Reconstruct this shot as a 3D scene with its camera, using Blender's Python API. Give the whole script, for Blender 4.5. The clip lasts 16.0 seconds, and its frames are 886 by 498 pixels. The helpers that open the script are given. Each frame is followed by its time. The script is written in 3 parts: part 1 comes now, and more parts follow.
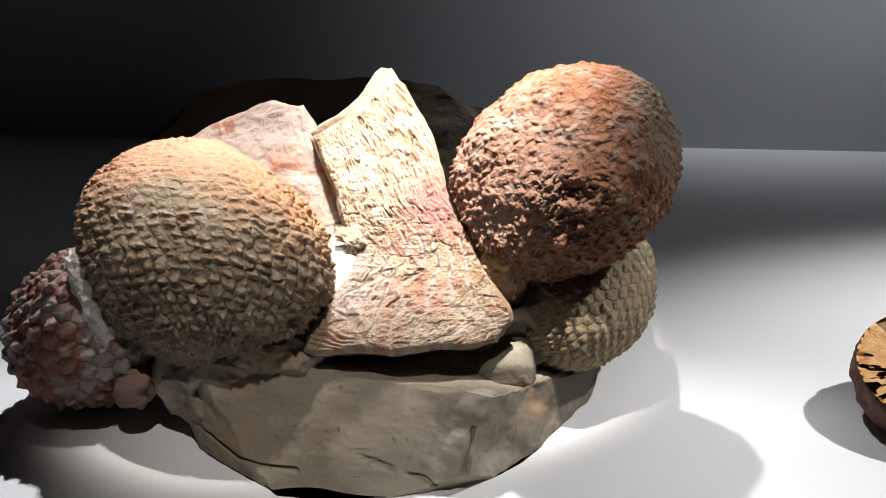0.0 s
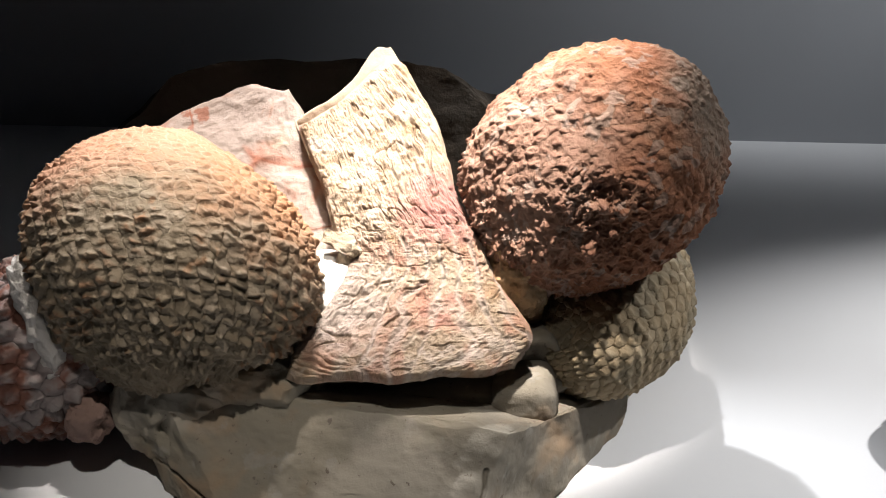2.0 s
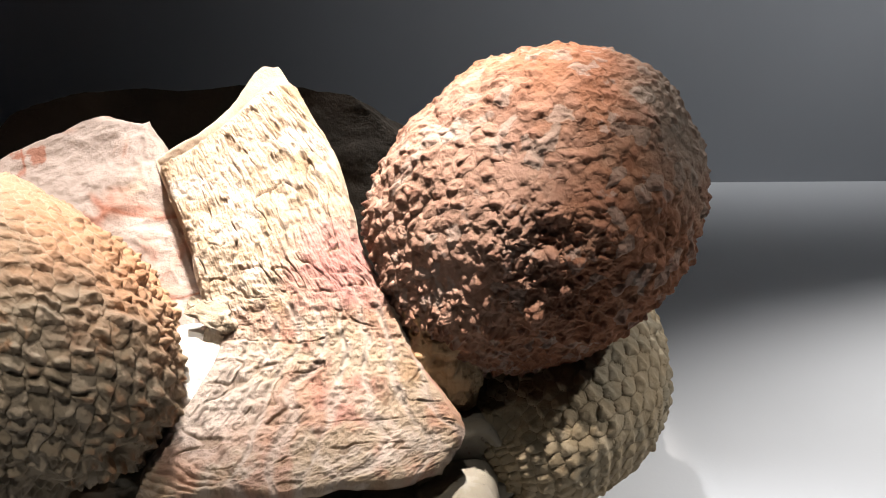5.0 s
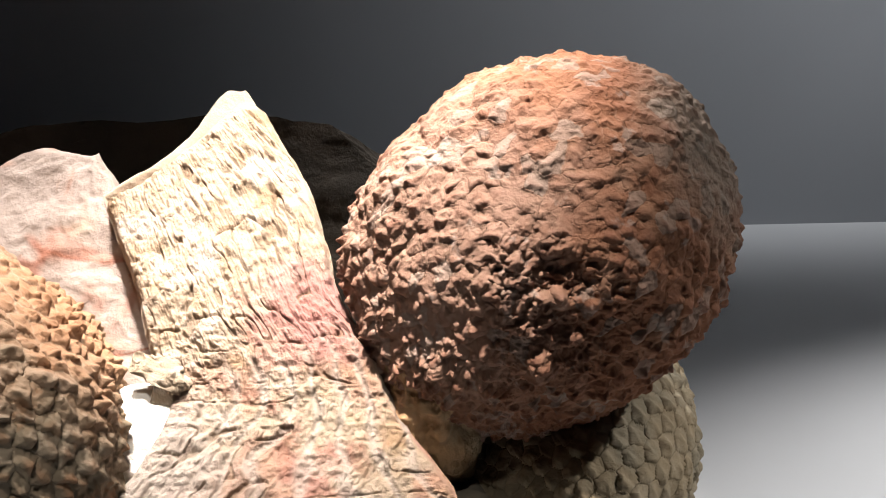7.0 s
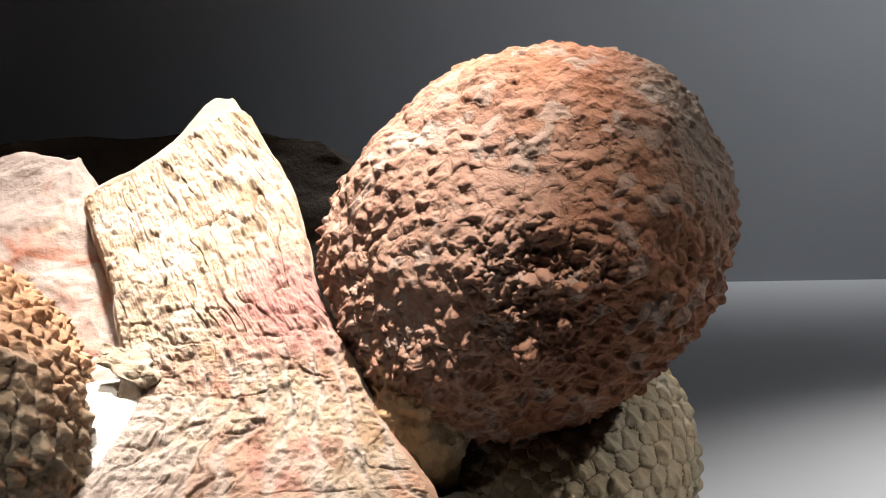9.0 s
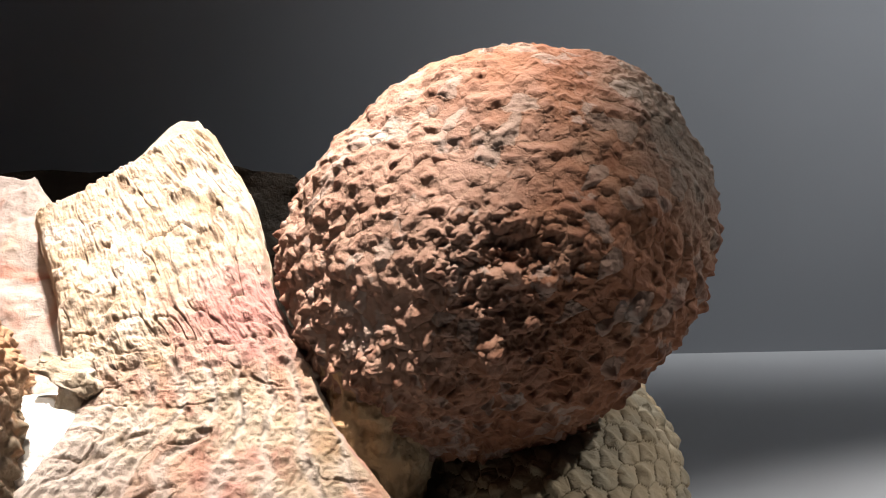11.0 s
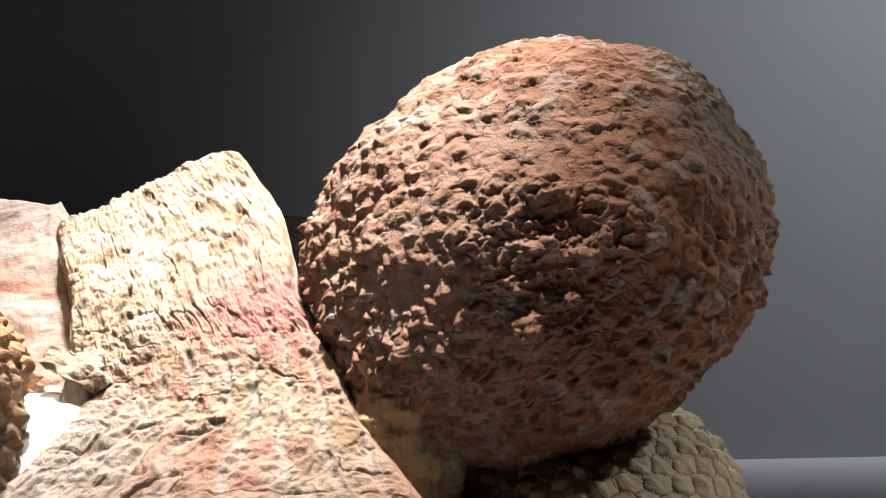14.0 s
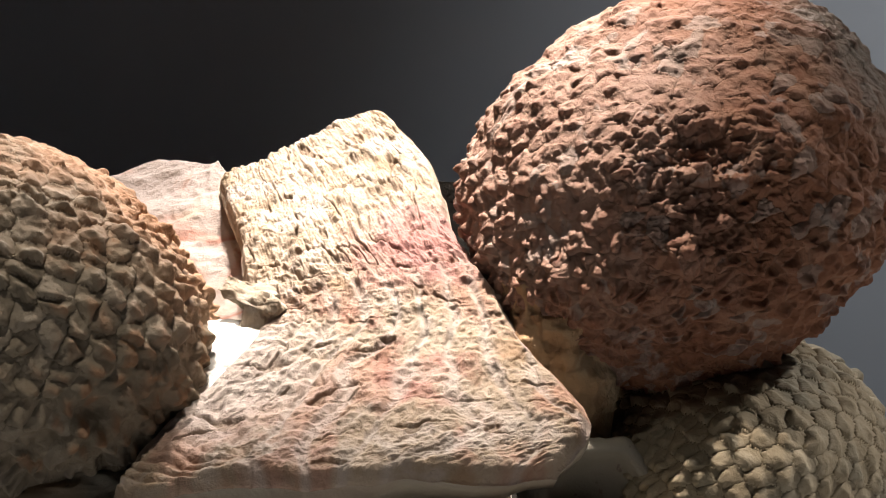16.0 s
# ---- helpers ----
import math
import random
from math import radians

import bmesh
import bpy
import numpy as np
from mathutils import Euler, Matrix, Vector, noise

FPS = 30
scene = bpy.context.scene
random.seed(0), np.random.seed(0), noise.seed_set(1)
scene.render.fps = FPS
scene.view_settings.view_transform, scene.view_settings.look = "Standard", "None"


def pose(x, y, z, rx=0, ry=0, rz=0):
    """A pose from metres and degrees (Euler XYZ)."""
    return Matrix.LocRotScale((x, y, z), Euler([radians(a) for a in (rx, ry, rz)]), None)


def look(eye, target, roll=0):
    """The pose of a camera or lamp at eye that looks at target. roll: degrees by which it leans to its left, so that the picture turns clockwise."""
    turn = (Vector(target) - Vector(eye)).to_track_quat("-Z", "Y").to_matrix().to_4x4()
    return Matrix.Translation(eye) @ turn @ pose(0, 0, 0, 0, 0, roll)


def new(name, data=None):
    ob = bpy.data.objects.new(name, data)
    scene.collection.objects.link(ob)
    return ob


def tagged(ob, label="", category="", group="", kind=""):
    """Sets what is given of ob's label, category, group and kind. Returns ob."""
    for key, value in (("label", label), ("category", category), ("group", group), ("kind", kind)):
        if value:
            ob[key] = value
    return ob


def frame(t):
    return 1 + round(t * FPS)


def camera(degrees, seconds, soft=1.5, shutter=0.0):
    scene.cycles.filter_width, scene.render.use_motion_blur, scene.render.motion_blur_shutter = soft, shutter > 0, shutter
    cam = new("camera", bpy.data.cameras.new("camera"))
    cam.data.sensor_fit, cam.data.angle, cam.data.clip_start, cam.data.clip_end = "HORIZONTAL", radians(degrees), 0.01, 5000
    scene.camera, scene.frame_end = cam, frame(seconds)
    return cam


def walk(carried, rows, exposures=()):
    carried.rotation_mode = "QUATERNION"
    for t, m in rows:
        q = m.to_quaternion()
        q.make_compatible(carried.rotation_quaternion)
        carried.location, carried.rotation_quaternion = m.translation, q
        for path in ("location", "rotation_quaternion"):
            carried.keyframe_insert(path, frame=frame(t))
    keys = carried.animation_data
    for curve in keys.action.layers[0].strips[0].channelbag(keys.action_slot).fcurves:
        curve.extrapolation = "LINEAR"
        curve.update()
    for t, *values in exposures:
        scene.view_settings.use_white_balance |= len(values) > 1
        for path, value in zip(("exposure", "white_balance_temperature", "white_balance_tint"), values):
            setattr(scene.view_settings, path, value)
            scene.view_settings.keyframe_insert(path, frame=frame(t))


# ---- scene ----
cam = camera(42.6, 16.0, soft=1.0)
PATH = [
    (0, (0.00002, -0.00000, 0.25594), (-0.03820, 0.36076, 0.08744), -0.94),
    (0.5, (-0.00378, 0.01335, 0.25433), (-0.04208, 0.37276, 0.08297), -0.90),
    (1, (-0.01017, 0.03219, 0.24303), (-0.04530, 0.39273, 0.07338), -0.55),
    (1.5, (-0.01146, 0.04538, 0.23819), (-0.04558, 0.40587, 0.06823), -0.47),
    (2, (-0.00909, 0.06041, 0.23392), (-0.04685, 0.41998, 0.06279), -0.77),
    (2.5, (-0.00967, 0.07744, 0.22925), (-0.04288, 0.43704, 0.05727), -0.67),
    (3, (-0.00320, 0.08383, 0.22562), (-0.03882, 0.44445, 0.05626), -1.26),
    (3.5, (-0.00300, 0.09054, 0.22046), (-0.03383, 0.45464, 0.05773), -1.27),
    (4, (-0.00391, 0.10235, 0.21370), (-0.03053, 0.46870, 0.05535), -1.15),
    (4.5, (-0.00506, 0.11746, 0.20558), (-0.02714, 0.48578, 0.05115), -1.10),
    (5, (-0.00562, 0.14106, 0.19681), (-0.02510, 0.51098, 0.04587), -1.37),
    (5.2, (-0.00907, 0.14901, 0.19269), (-0.02406, 0.52046, 0.04505), -1.07),
    (7.5, (-0.00257, 0.17972, 0.17230), (-0.02455, 0.55835, 0.04518), -2.30),
    (8, (-0.00154, 0.17951, 0.16416), (-0.02354, 0.56003, 0.04282), -2.01),
    (8.5, (0.00004, 0.18137, 0.15728), (-0.02183, 0.56393, 0.04253), -1.87),
    (9, (0.00168, 0.18202, 0.15083), (-0.02416, 0.56946, 0.05479), -1.94),
    (9.5, (0.00264, 0.18413, 0.14335), (-0.02158, 0.57492, 0.06155), -1.71),
    (9.7, (0.00347, 0.18508, 0.13969), (-0.02001, 0.57692, 0.06281), -1.75),
    (11.8, (0.00947, 0.19475, 0.11642), (-0.02147, 0.59158, 0.07686), -2.26),
    (12, (0.00894, 0.19566, 0.11359), (-0.02381, 0.59286, 0.07960), -2.28),
    (12.5, (0.01018, 0.19877, 0.10704), (-0.03006, 0.59632, 0.08884), -2.38),
    (13, (0.00935, 0.20315, 0.09933), (-0.03116, 0.60088, 0.08611), -2.54),
    (13.5, (0.00962, 0.20459, 0.09401), (-0.03171, 0.60244, 0.09156), -2.35),
    (14, (0.00969, 0.20301, 0.08868), (-0.03317, 0.60065, 0.09575), -2.22),
    (14.5, (0.00852, 0.20327, 0.08407), (-0.03806, 0.60034, 0.09693), -1.91),
    (15, (0.00760, 0.20023, 0.08017), (-0.04673, 0.59635, 0.09219), -2.43),
    (15.5, (0.00252, 0.19389, 0.07648), (-0.05798, 0.58888, 0.09442), -2.75),
    (16, (-0.00376, 0.18854, 0.07228), (-0.07306, 0.58218, 0.08800), -2.53),
]
walk(cam, [(t, look(eye, target, roll)) for t, eye, target, roll in PATH])

# ---- world and lamps ----
world = bpy.data.worlds.new("dim_hall")
scene.world = world
world.use_nodes = True
world.node_tree.nodes["Background"].inputs[0].default_value = (0.75, 0.82, 1.0, 1)
world.node_tree.nodes["Background"].inputs[1].default_value = 0.005


def spot(name, eye, target, watts, cone, blend, radius, colour):
    data = bpy.data.lights.new(name, "SPOT")
    data.energy, data.spot_size, data.spot_blend = watts, radians(cone), blend
    data.shadow_soft_size, data.color = radius, colour
    ob = new(name, data)
    ob.matrix_world = look(eye, target)
    return ob


spot("spotlight_over", (-0.028, 0.432, 0.95), (-0.038, 0.440, 0.075), 268, 11.0, 1.0, 0.014, (1.0, 0.93, 0.87))
spot("spotlight_left", (-0.120, 0.500, 0.95), (-0.127, 0.420, 0.080), 125, 10.5, 1.0, 0.014, (1.0, 0.93, 0.87))
spot("spotlight_back", (-0.14, 0.82, 0.73), (-0.12, 0.36, 0.0), 40, 42, 1.0, 0.010, (0.97, 0.98, 1.0))
spot("spotlight_side", (0.60, 0.66, 0.62), (0.23, 0.35, 0.0), 38, 38, 0.7, 0.012, (1.0, 0.99, 0.98))
spot("spotlight_end", (0.75, 0.30, 0.85), (0.36, 0.715, 0.41), 74, 38, 1.0, 0.03, (0.94, 0.97, 1.0))

spot("spotlight_front", (-0.03, 0.08, 0.95), (-0.092, 0.365, 0.04), 20, 13, 1.0, 0.012, (1.0, 0.95, 0.88))

# ---- materials ----


class Mat:
    """A small builder of procedural stone materials in object space (metres)."""

    def __init__(self, name, base, rough=0.85):
        self.m = bpy.data.materials.new(name)
        self.m.use_nodes = True
        self.t = self.m.node_tree
        self.bsdf = self.t.nodes["Principled BSDF"]
        self.bsdf.inputs["Roughness"].default_value = rough
        self.bsdf.inputs["Specular IOR Level"].default_value = 0.25
        self.co = self.t.nodes.new("ShaderNodeTexCoord").outputs["Object"]
        self.col = self.rgb(base)
        self.height = None

    def rgb(self, c):
        n = self.t.nodes.new("ShaderNodeRGB")
        n.outputs[0].default_value = (*c, 1)
        return n.outputs[0]

    def noise(self, scale, detail=4.0, stretch=None, offset=(0, 0, 0), rough=0.55, warp=0.0):
        mp = self.t.nodes.new("ShaderNodeMapping")
        mp.inputs["Location"].default_value = offset
        if stretch:
            mp.inputs["Rotation"].default_value = [radians(a) for a in stretch[3:]]
            mp.inputs["Scale"].default_value = stretch[:3]
        self.t.links.new(self.co, mp.inputs["Vector"])
        n = self.t.nodes.new("ShaderNodeTexNoise")
        n.inputs["Scale"].default_value, n.inputs["Detail"].default_value = scale, detail
        n.inputs["Roughness"].default_value, n.inputs["Distortion"].default_value = rough, warp
        self.t.links.new(mp.outputs[0], n.inputs["Vector"])
        return n.outputs["Fac"]

    def ramp(self, value, lo, hi):
        n = self.t.nodes.new("ShaderNodeMapRange")
        n.interpolation_type = "SMOOTHSTEP"
        n.inputs["From Min"].default_value, n.inputs["From Max"].default_value = lo, hi
        self.t.links.new(value, n.inputs["Value"])
        return n.outputs[0]

    def mul(self, a, b, op="MULTIPLY"):
        n = self.t.nodes.new("ShaderNodeMath")
        n.operation = op
        for k, v in enumerate((a, b)):
            if isinstance(v, (int, float)):
                n.inputs[k].default_value = v
            else:
                self.t.links.new(v, n.inputs[k])
        return n.outputs[0]

    def mix(self, colour, mask, amount=1.0):
        n = self.t.nodes.new("ShaderNodeMix")
        n.data_type = "RGBA"
        self.t.links.new(self.mul(mask, amount), n.inputs["Factor"])
        self.t.links.new(self.col, n.inputs["A"])
        n.inputs["B"].default_value = (*colour, 1)
        self.col = n.outputs["Result"]
        return self

    def blotch(self, colour, scale, lo, hi, amount=1.0, **kw):
        return self.mix(colour, self.ramp(self.noise(scale, **kw), lo, hi), amount)

    def near(self, place, radius, soft=0.5, wobble=0.6, scale=60.0):
        """Mask round a place (metres), with a ragged edge."""
        n = self.t.nodes.new("ShaderNodeVectorMath")
        n.operation = "DISTANCE"
        self.t.links.new(self.co, n.inputs[0])
        n.inputs[1].default_value = place
        d = self.mul(n.outputs["Value"], 1 / radius)
        d = self.mul(d, self.mul(self.mul(self.noise(scale), 0.5, "SUBTRACT"), wobble * 2), "ADD")
        return self.ramp(d, 1 + soft, 1 - soft)

    def spot(self, colour, place, radius, amount=1.0, **kw):
        return self.mix(colour, self.near(place, radius, **kw), amount)

    def vein(self, colour, scale, width, amount=1.0, **kw):
        v = self.mul(self.mul(self.noise(scale, **kw), 0.5, "SUBTRACT"), 0.0, "ADD")
        n = self.t.nodes.new("ShaderNodeMath")
        n.operation = "ABSOLUTE"
        self.t.links.new(v, n.inputs[0])
        return self.mix(colour, self.ramp(n.outputs[0], width, 0.0), amount)

    def attr(self, name):
        n = self.t.nodes.new("ShaderNodeAttribute")
        n.attribute_name = name
        return n.outputs["Fac"]

    def bump(self, value, metres, strength=1.0):
        b = self.t.nodes.new("ShaderNodeBump")
        b.inputs["Distance"].default_value, b.inputs["Strength"].default_value = metres, strength
        self.t.links.new(value, b.inputs["Height"])
        if self.height:
            self.t.links.new(self.height, b.inputs["Normal"])
        self.height = b.outputs[0]
        return self

    def done(self):
        self.t.links.new(self.col, self.bsdf.inputs["Base Color"])
        if self.height:
            self.t.links.new(self.height, self.bsdf.inputs["Normal"])
        return self.m


def crumple(m, d=0.0016):
    return m.bump(m.noise(170, 7, rough=0.68), d, 0.8)


def grain(m, d=0.0005):
    m.bump(m.noise(420, 6, rough=0.65), d * 2.0, 0.8)
    m.bump(m.noise(1500, 3), d * 0.5, 0.6)
    return m.done()


m = Mat("red_cone_stone", (0.19, 0.08, 0.0398))
m.blotch((0.15, 0.0542, 0.0253), 60, 0.45, 0.65, 0.6)
m.blotch((0.235, 0.127, 0.0753), 85, 0.5, 0.68, 0.6, offset=(3, 1, 0))
m.spot((0.229, 0.145, 0.108), (-0.020, 0.405, 0.100), 0.034, 0.7, scale=110)
m.mix((0.229, 0.19, 0.159), m.ramp(m.attr("dice"), 0.80, 0.84), 0.45)
m.blotch((0.242, 0.2, 0.172), 130, 0.60, 0.66, 0.5, offset=(1, 5, 0))
m.spot((0.19, 0.16, 0.127), (0.045, 0.43, 0.118), 0.022, 0.75)
m.mix((0.12, 0.0443, 0.0241), m.attr("tip"), 0.6)
m.mix((0.267, 0.166, 0.114), m.mul(m.attr("seam"), m.ramp(m.noise(70, offset=(5, 5, 1)), 0.45, 0.6)), 0.35)
crumple(m, 0.0014)
RED_CONE = grain(m, 0.0004)

m = Mat("grey_cone_stone", (0.182, 0.141, 0.0946))
m.blotch((0.141, 0.111, 0.0757), 50, 0.45, 0.65, 0.7)
m.mix((0.23, 0.186, 0.136), m.ramp(m.attr("dice"), 0.6, 0.8), 0.5)
m.spot((0.291, 0.144, 0.0731), (-0.102, 0.402, 0.094), 0.032, 0.8, scale=90)
m.spot((0.296, 0.149, 0.0903), (-0.165, 0.415, 0.105), 0.034, 0.85, scale=90)
m.spot((0.306, 0.186, 0.112), (-0.125, 0.415, 0.110), 0.020, 0.6, scale=90)
m.blotch((0.244, 0.112, 0.0483), 110, 0.62, 0.70, 0.5, offset=(7, 1, 0))
m.mix((0.214, 0.0977, 0.043), m.mul(m.attr("tip"), m.ramp(m.noise(38), 0.5, 0.6)), 0.6)
m.mix((0.347, 0.279, 0.202), m.mul(m.attr("seam"), m.near((-0.125, 0.410, 0.108), 0.05)), 0.5)
crumple(m, 0.0010)
GREY_CONE = grain(m, 0.0004)

m = Mat("olive_cone_stone", (0.233, 0.177, 0.107))
m.blotch((0.167, 0.145, 0.102), 60, 0.45, 0.65, 0.7)
m.blotch((0.307, 0.252, 0.173), 70, 0.52, 0.68, 0.6, offset=(2, 4, 0))
crumple(m, 0.0003)
OLIVE_CONE = grain(m, 0.0004)

m = Mat("dark_red_cone_stone", (0.189, 0.081, 0.0551))
m.blotch((0.241, 0.21, 0.2), 70, 0.48, 0.6, 0.85, offset=(5, 1, 0))
m.blotch((0.084, 0.0394, 0.0315), 60, 0.5, 0.7, 0.7)
m.mix((0.262, 0.236, 0.22), m.attr("tip"), 0.5)
crumple(m, 0.0006)
DARK_RED_CONE = grain(m, 0.0004)

m = Mat("bark_stone", (0.238, 0.179, 0.128))
GROOVE = (1, 1, 0.3, 42, 0, 0)
m.blotch((0.189, 0.125, 0.0734), 190, 0.48, 0.66, 0.6)
m.blotch((0.278, 0.23, 0.192), 90, 0.50, 0.64, 0.7, offset=(6, 1, 2))
m.mix((0.218, 0.102, 0.0659), m.mul(m.attr("foot"), m.ramp(m.noise(62, offset=(2, 6, 1), stretch=GROOVE), 0.46, 0.58)), 0.6)
m.blotch((0.193, 0.125, 0.0659), 70, 0.56, 0.66, 0.6, offset=(4, 1, 2))
m.mix((0.18, 0.0605, 0.0425), m.mul(m.attr("foot"), m.ramp(m.noise(48, offset=(8, 3, 1)), 0.56, 0.66)), 0.6)
m.spot((0.205, 0.0837, 0.0738), (-0.046, 0.412, 0.082), 0.013, 0.85, soft=0.6, wobble=0.8, scale=160)
m.spot((0.296, 0.244, 0.209), (-0.079, 0.385, 0.060), 0.017, 0.8, soft=0.5, scale=120)
m.spot((0.149, 0.0995, 0.0602), (-0.068, 0.420, 0.0835), 0.0032, 0.7, soft=0.4, scale=300)
m.spot((0.158, 0.109, 0.0652), (-0.066, 0.442, 0.101), 0.005, 0.6, soft=0.4, scale=300)
m.mix((0.272, 0.227, 0.192), m.attr("furrow"), 0.6)
m.mix((0.131, 0.0834, 0.0502), m.attr("seam"), 0.75)
m.mix((0.272, 0.167, 0.128), m.attr("head"), 0.85)
m.bump(m.noise(230, 6, rough=0.7), 0.0012, 0.8)
BARK = grain(m)

m = Mat("broken_edge_stone", (0.294, 0.245, 0.182))
m.blotch((0.252, 0.185, 0.133), 40, 0.45, 0.65, 0.7)
m.bump(m.noise(150, 6), 0.0008, 0.5)
BREAK = grain(m, 0.0004)

m = Mat("pink_slab_stone", (0.239, 0.189, 0.161))
m.blotch((0.22, 0.108, 0.0743), 34, 0.48, 0.62, 0.8, warp=1.0)
m.vein((0.191, 0.0588, 0.0289), 9, 0.010, 0.7, warp=0.8)
m.blotch((0.182, 0.0632, 0.033), 75, 0.62, 0.67, 0.8, offset=(3, 3, 3))
m.blotch((0.264, 0.179, 0.1), 40, 0.55, 0.7, 0.5, offset=(1, 7, 3))
m.spot((0.066, 0.0196, 0.0124), (-0.1319, 0.4585, 0.103), 0.0035, 0.9, wobble=0.8, scale=200)
PINK_SLAB = grain(m, 0.0004)

m = Mat("matrix_stone", (0.187, 0.163, 0.124))
m.blotch((0.142, 0.127, 0.105), 28, 0.42, 0.62, 0.6)
m.blotch((0.187, 0.134, 0.086), 35, 0.55, 0.7, 0.6, offset=(4, 2, 1))
m.blotch((0.105, 0.086, 0.0673), 260, 0.68, 0.73, 0.8, offset=(8, 2, 1))
m.blotch((0.265, 0.167, 0.0916), 22, 0.54, 0.66, 0.55, offset=(5, 3, 2), warp=0.6)
m.blotch((0.231, 0.215, 0.187), 90, 0.60, 0.68, 0.5, offset=(1, 8, 6))
m.blotch((0.388, 0.341, 0.279), 16, 0.50, 0.62, 0.6, offset=(3, 9, 4))
m.blotch((0.111, 0.0851, 0.063), 330, 0.66, 0.70, 0.8, offset=(2, 2, 7))
m.bump(m.noise(90, 7, rough=0.6), 0.0006, 0.4)
MATRIX = grain(m, 0.00022)

m = Mat("matrix_light_stone", (0.42, 0.39, 0.36))
m.blotch((0.32, 0.29, 0.26), 70, 0.45, 0.62, 0.8)
m.bump(m.noise(200, 6), 0.0012, 0.7)
MATRIX_LIGHT = grain(m)

# brown rock outside the beams: its shade is put into a near-black colour
m = Mat("shaded_rock_stone", (0.0263, 0.0209, 0.0158))
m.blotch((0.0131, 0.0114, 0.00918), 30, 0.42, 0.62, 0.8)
m.bump(m.noise(120, 6), 0.0015, 0.7)
SHADED_ROCK = grain(m)

m = Mat("plaster_white", (0.78, 0.74, 0.68))
m.blotch((0.68, 0.62, 0.54), 60, 0.5, 0.7, 0.6)
PLASTER = grain(m)

m = Mat("collar_stone", (0.27, 0.165, 0.085))
m.blotch((0.30, 0.23, 0.14), 60, 0.5, 0.64, 0.7)
m.blotch((0.22, 0.11, 0.06), 90, 0.55, 0.68, 0.7, offset=(2, 2, 2))
m.bump(m.noise(180, 6), 0.001, 0.7)
COLLAR = grain(m)

m = Mat("fragment_stone", (0.221, 0.17, 0.119))
m.blotch((0.281, 0.238, 0.187), 180, 0.5, 0.62, 0.8)
m.bump(m.noise(500, 4, stretch=(1, 1, 0.2, 60, 0, 0)), 0.0008, 0.8)
FRAGMENT = grain(m)

m = Mat("chip_stone", (0.231, 0.149, 0.121))
m.blotch((0.165, 0.11, 0.0935), 90, 0.5, 0.65, 0.7)
CHIP = grain(m)

m = Mat("slice_face_stone", (0.55, 0.27, 0.10))
m.blotch((0.66, 0.42, 0.20), 70, 0.45, 0.6, 0.8)
m.blotch((0.36, 0.14, 0.06), 160, 0.60, 0.68, 0.8, offset=(3, 2, 1))
SLICE_FACE = grain(m)
m = Mat("slice_rim_stone", (0.15, 0.085, 0.06))
m.blotch((0.24, 0.17, 0.13), 90, 0.5, 0.65, 0.8)
SLICE_RIM = grain(m)

m = Mat("white_plinth_paint", (0.62, 0.62, 0.63), 0.55)
m.blotch((0.58, 0.58, 0.585), 9, 0.4, 0.7, 0.5)
m.bump(m.noise(900, 3), 0.0001, 0.3)
FLOOR_PAINT = m.done()
m = Mat("grey_wall_paint", (0.275, 0.283, 0.30), 0.5)
m.blotch((0.245, 0.253, 0.27), 7, 0.4, 0.7, 0.5)
m.bump(m.noise(700, 3), 0.0001, 0.3)
WALL_PAINT = m.done()

# ---- shaping tools: plans are in decimetres, meshes in metres ----
DM = 0.1


def hashed(ix, iy, iz, seed):
    n = (ix * 374761393 + iy * 668265263 + iz * 2147483647 + seed * 974711) & 0x7FFFFFFF
    n = ((n ^ (n >> 13)) * 1274126177) & 0x7FFFFFFF
    return ((n ^ (n >> 16)) & 0xFFFF) / 65535.0 * 2 - 1


def vnoise(p, freq, seed=0):
    """Smooth value noise, -1 to 1, at an array of points."""
    q = p * freq + 100.0
    i = np.floor(q).astype(np.int64)
    f = q - i
    f = f * f * f * (f * (f * 6 - 15) + 10)
    out = 0.0
    for a in (0, 1):
        for b in (0, 1):
            for c in (0, 1):
                w = (f[..., 0] if a else 1 - f[..., 0]) * (f[..., 1] if b else 1 - f[..., 1]) * (f[..., 2] if c else 1 - f[..., 2])
                out = out + w * hashed(i[..., 0] + a, i[..., 1] + b, i[..., 2] + c, seed)
    return out


def fbm(p, freq, octaves=4, seed=0, gain=0.5):
    out, amp = 0.0, 1.0
    for k in range(octaves):
        out = out + amp * vnoise(p, freq * 2**k, seed + k * 17)
        amp *= gain
    return out


def ridged(p, freq, octaves=4, seed=0, gain=0.5):
    out, amp = 0.0, 1.0
    for k in range(octaves):
        out = out + amp * (1 - 2 * np.abs(vnoise(p, freq * 2**k, seed + k * 17)))
        amp *= gain
    return out


def smooth(x, lo, hi):
    t = np.clip((x - lo) / (hi - lo), 0, 1)
    return t * t * (3 - 2 * t)


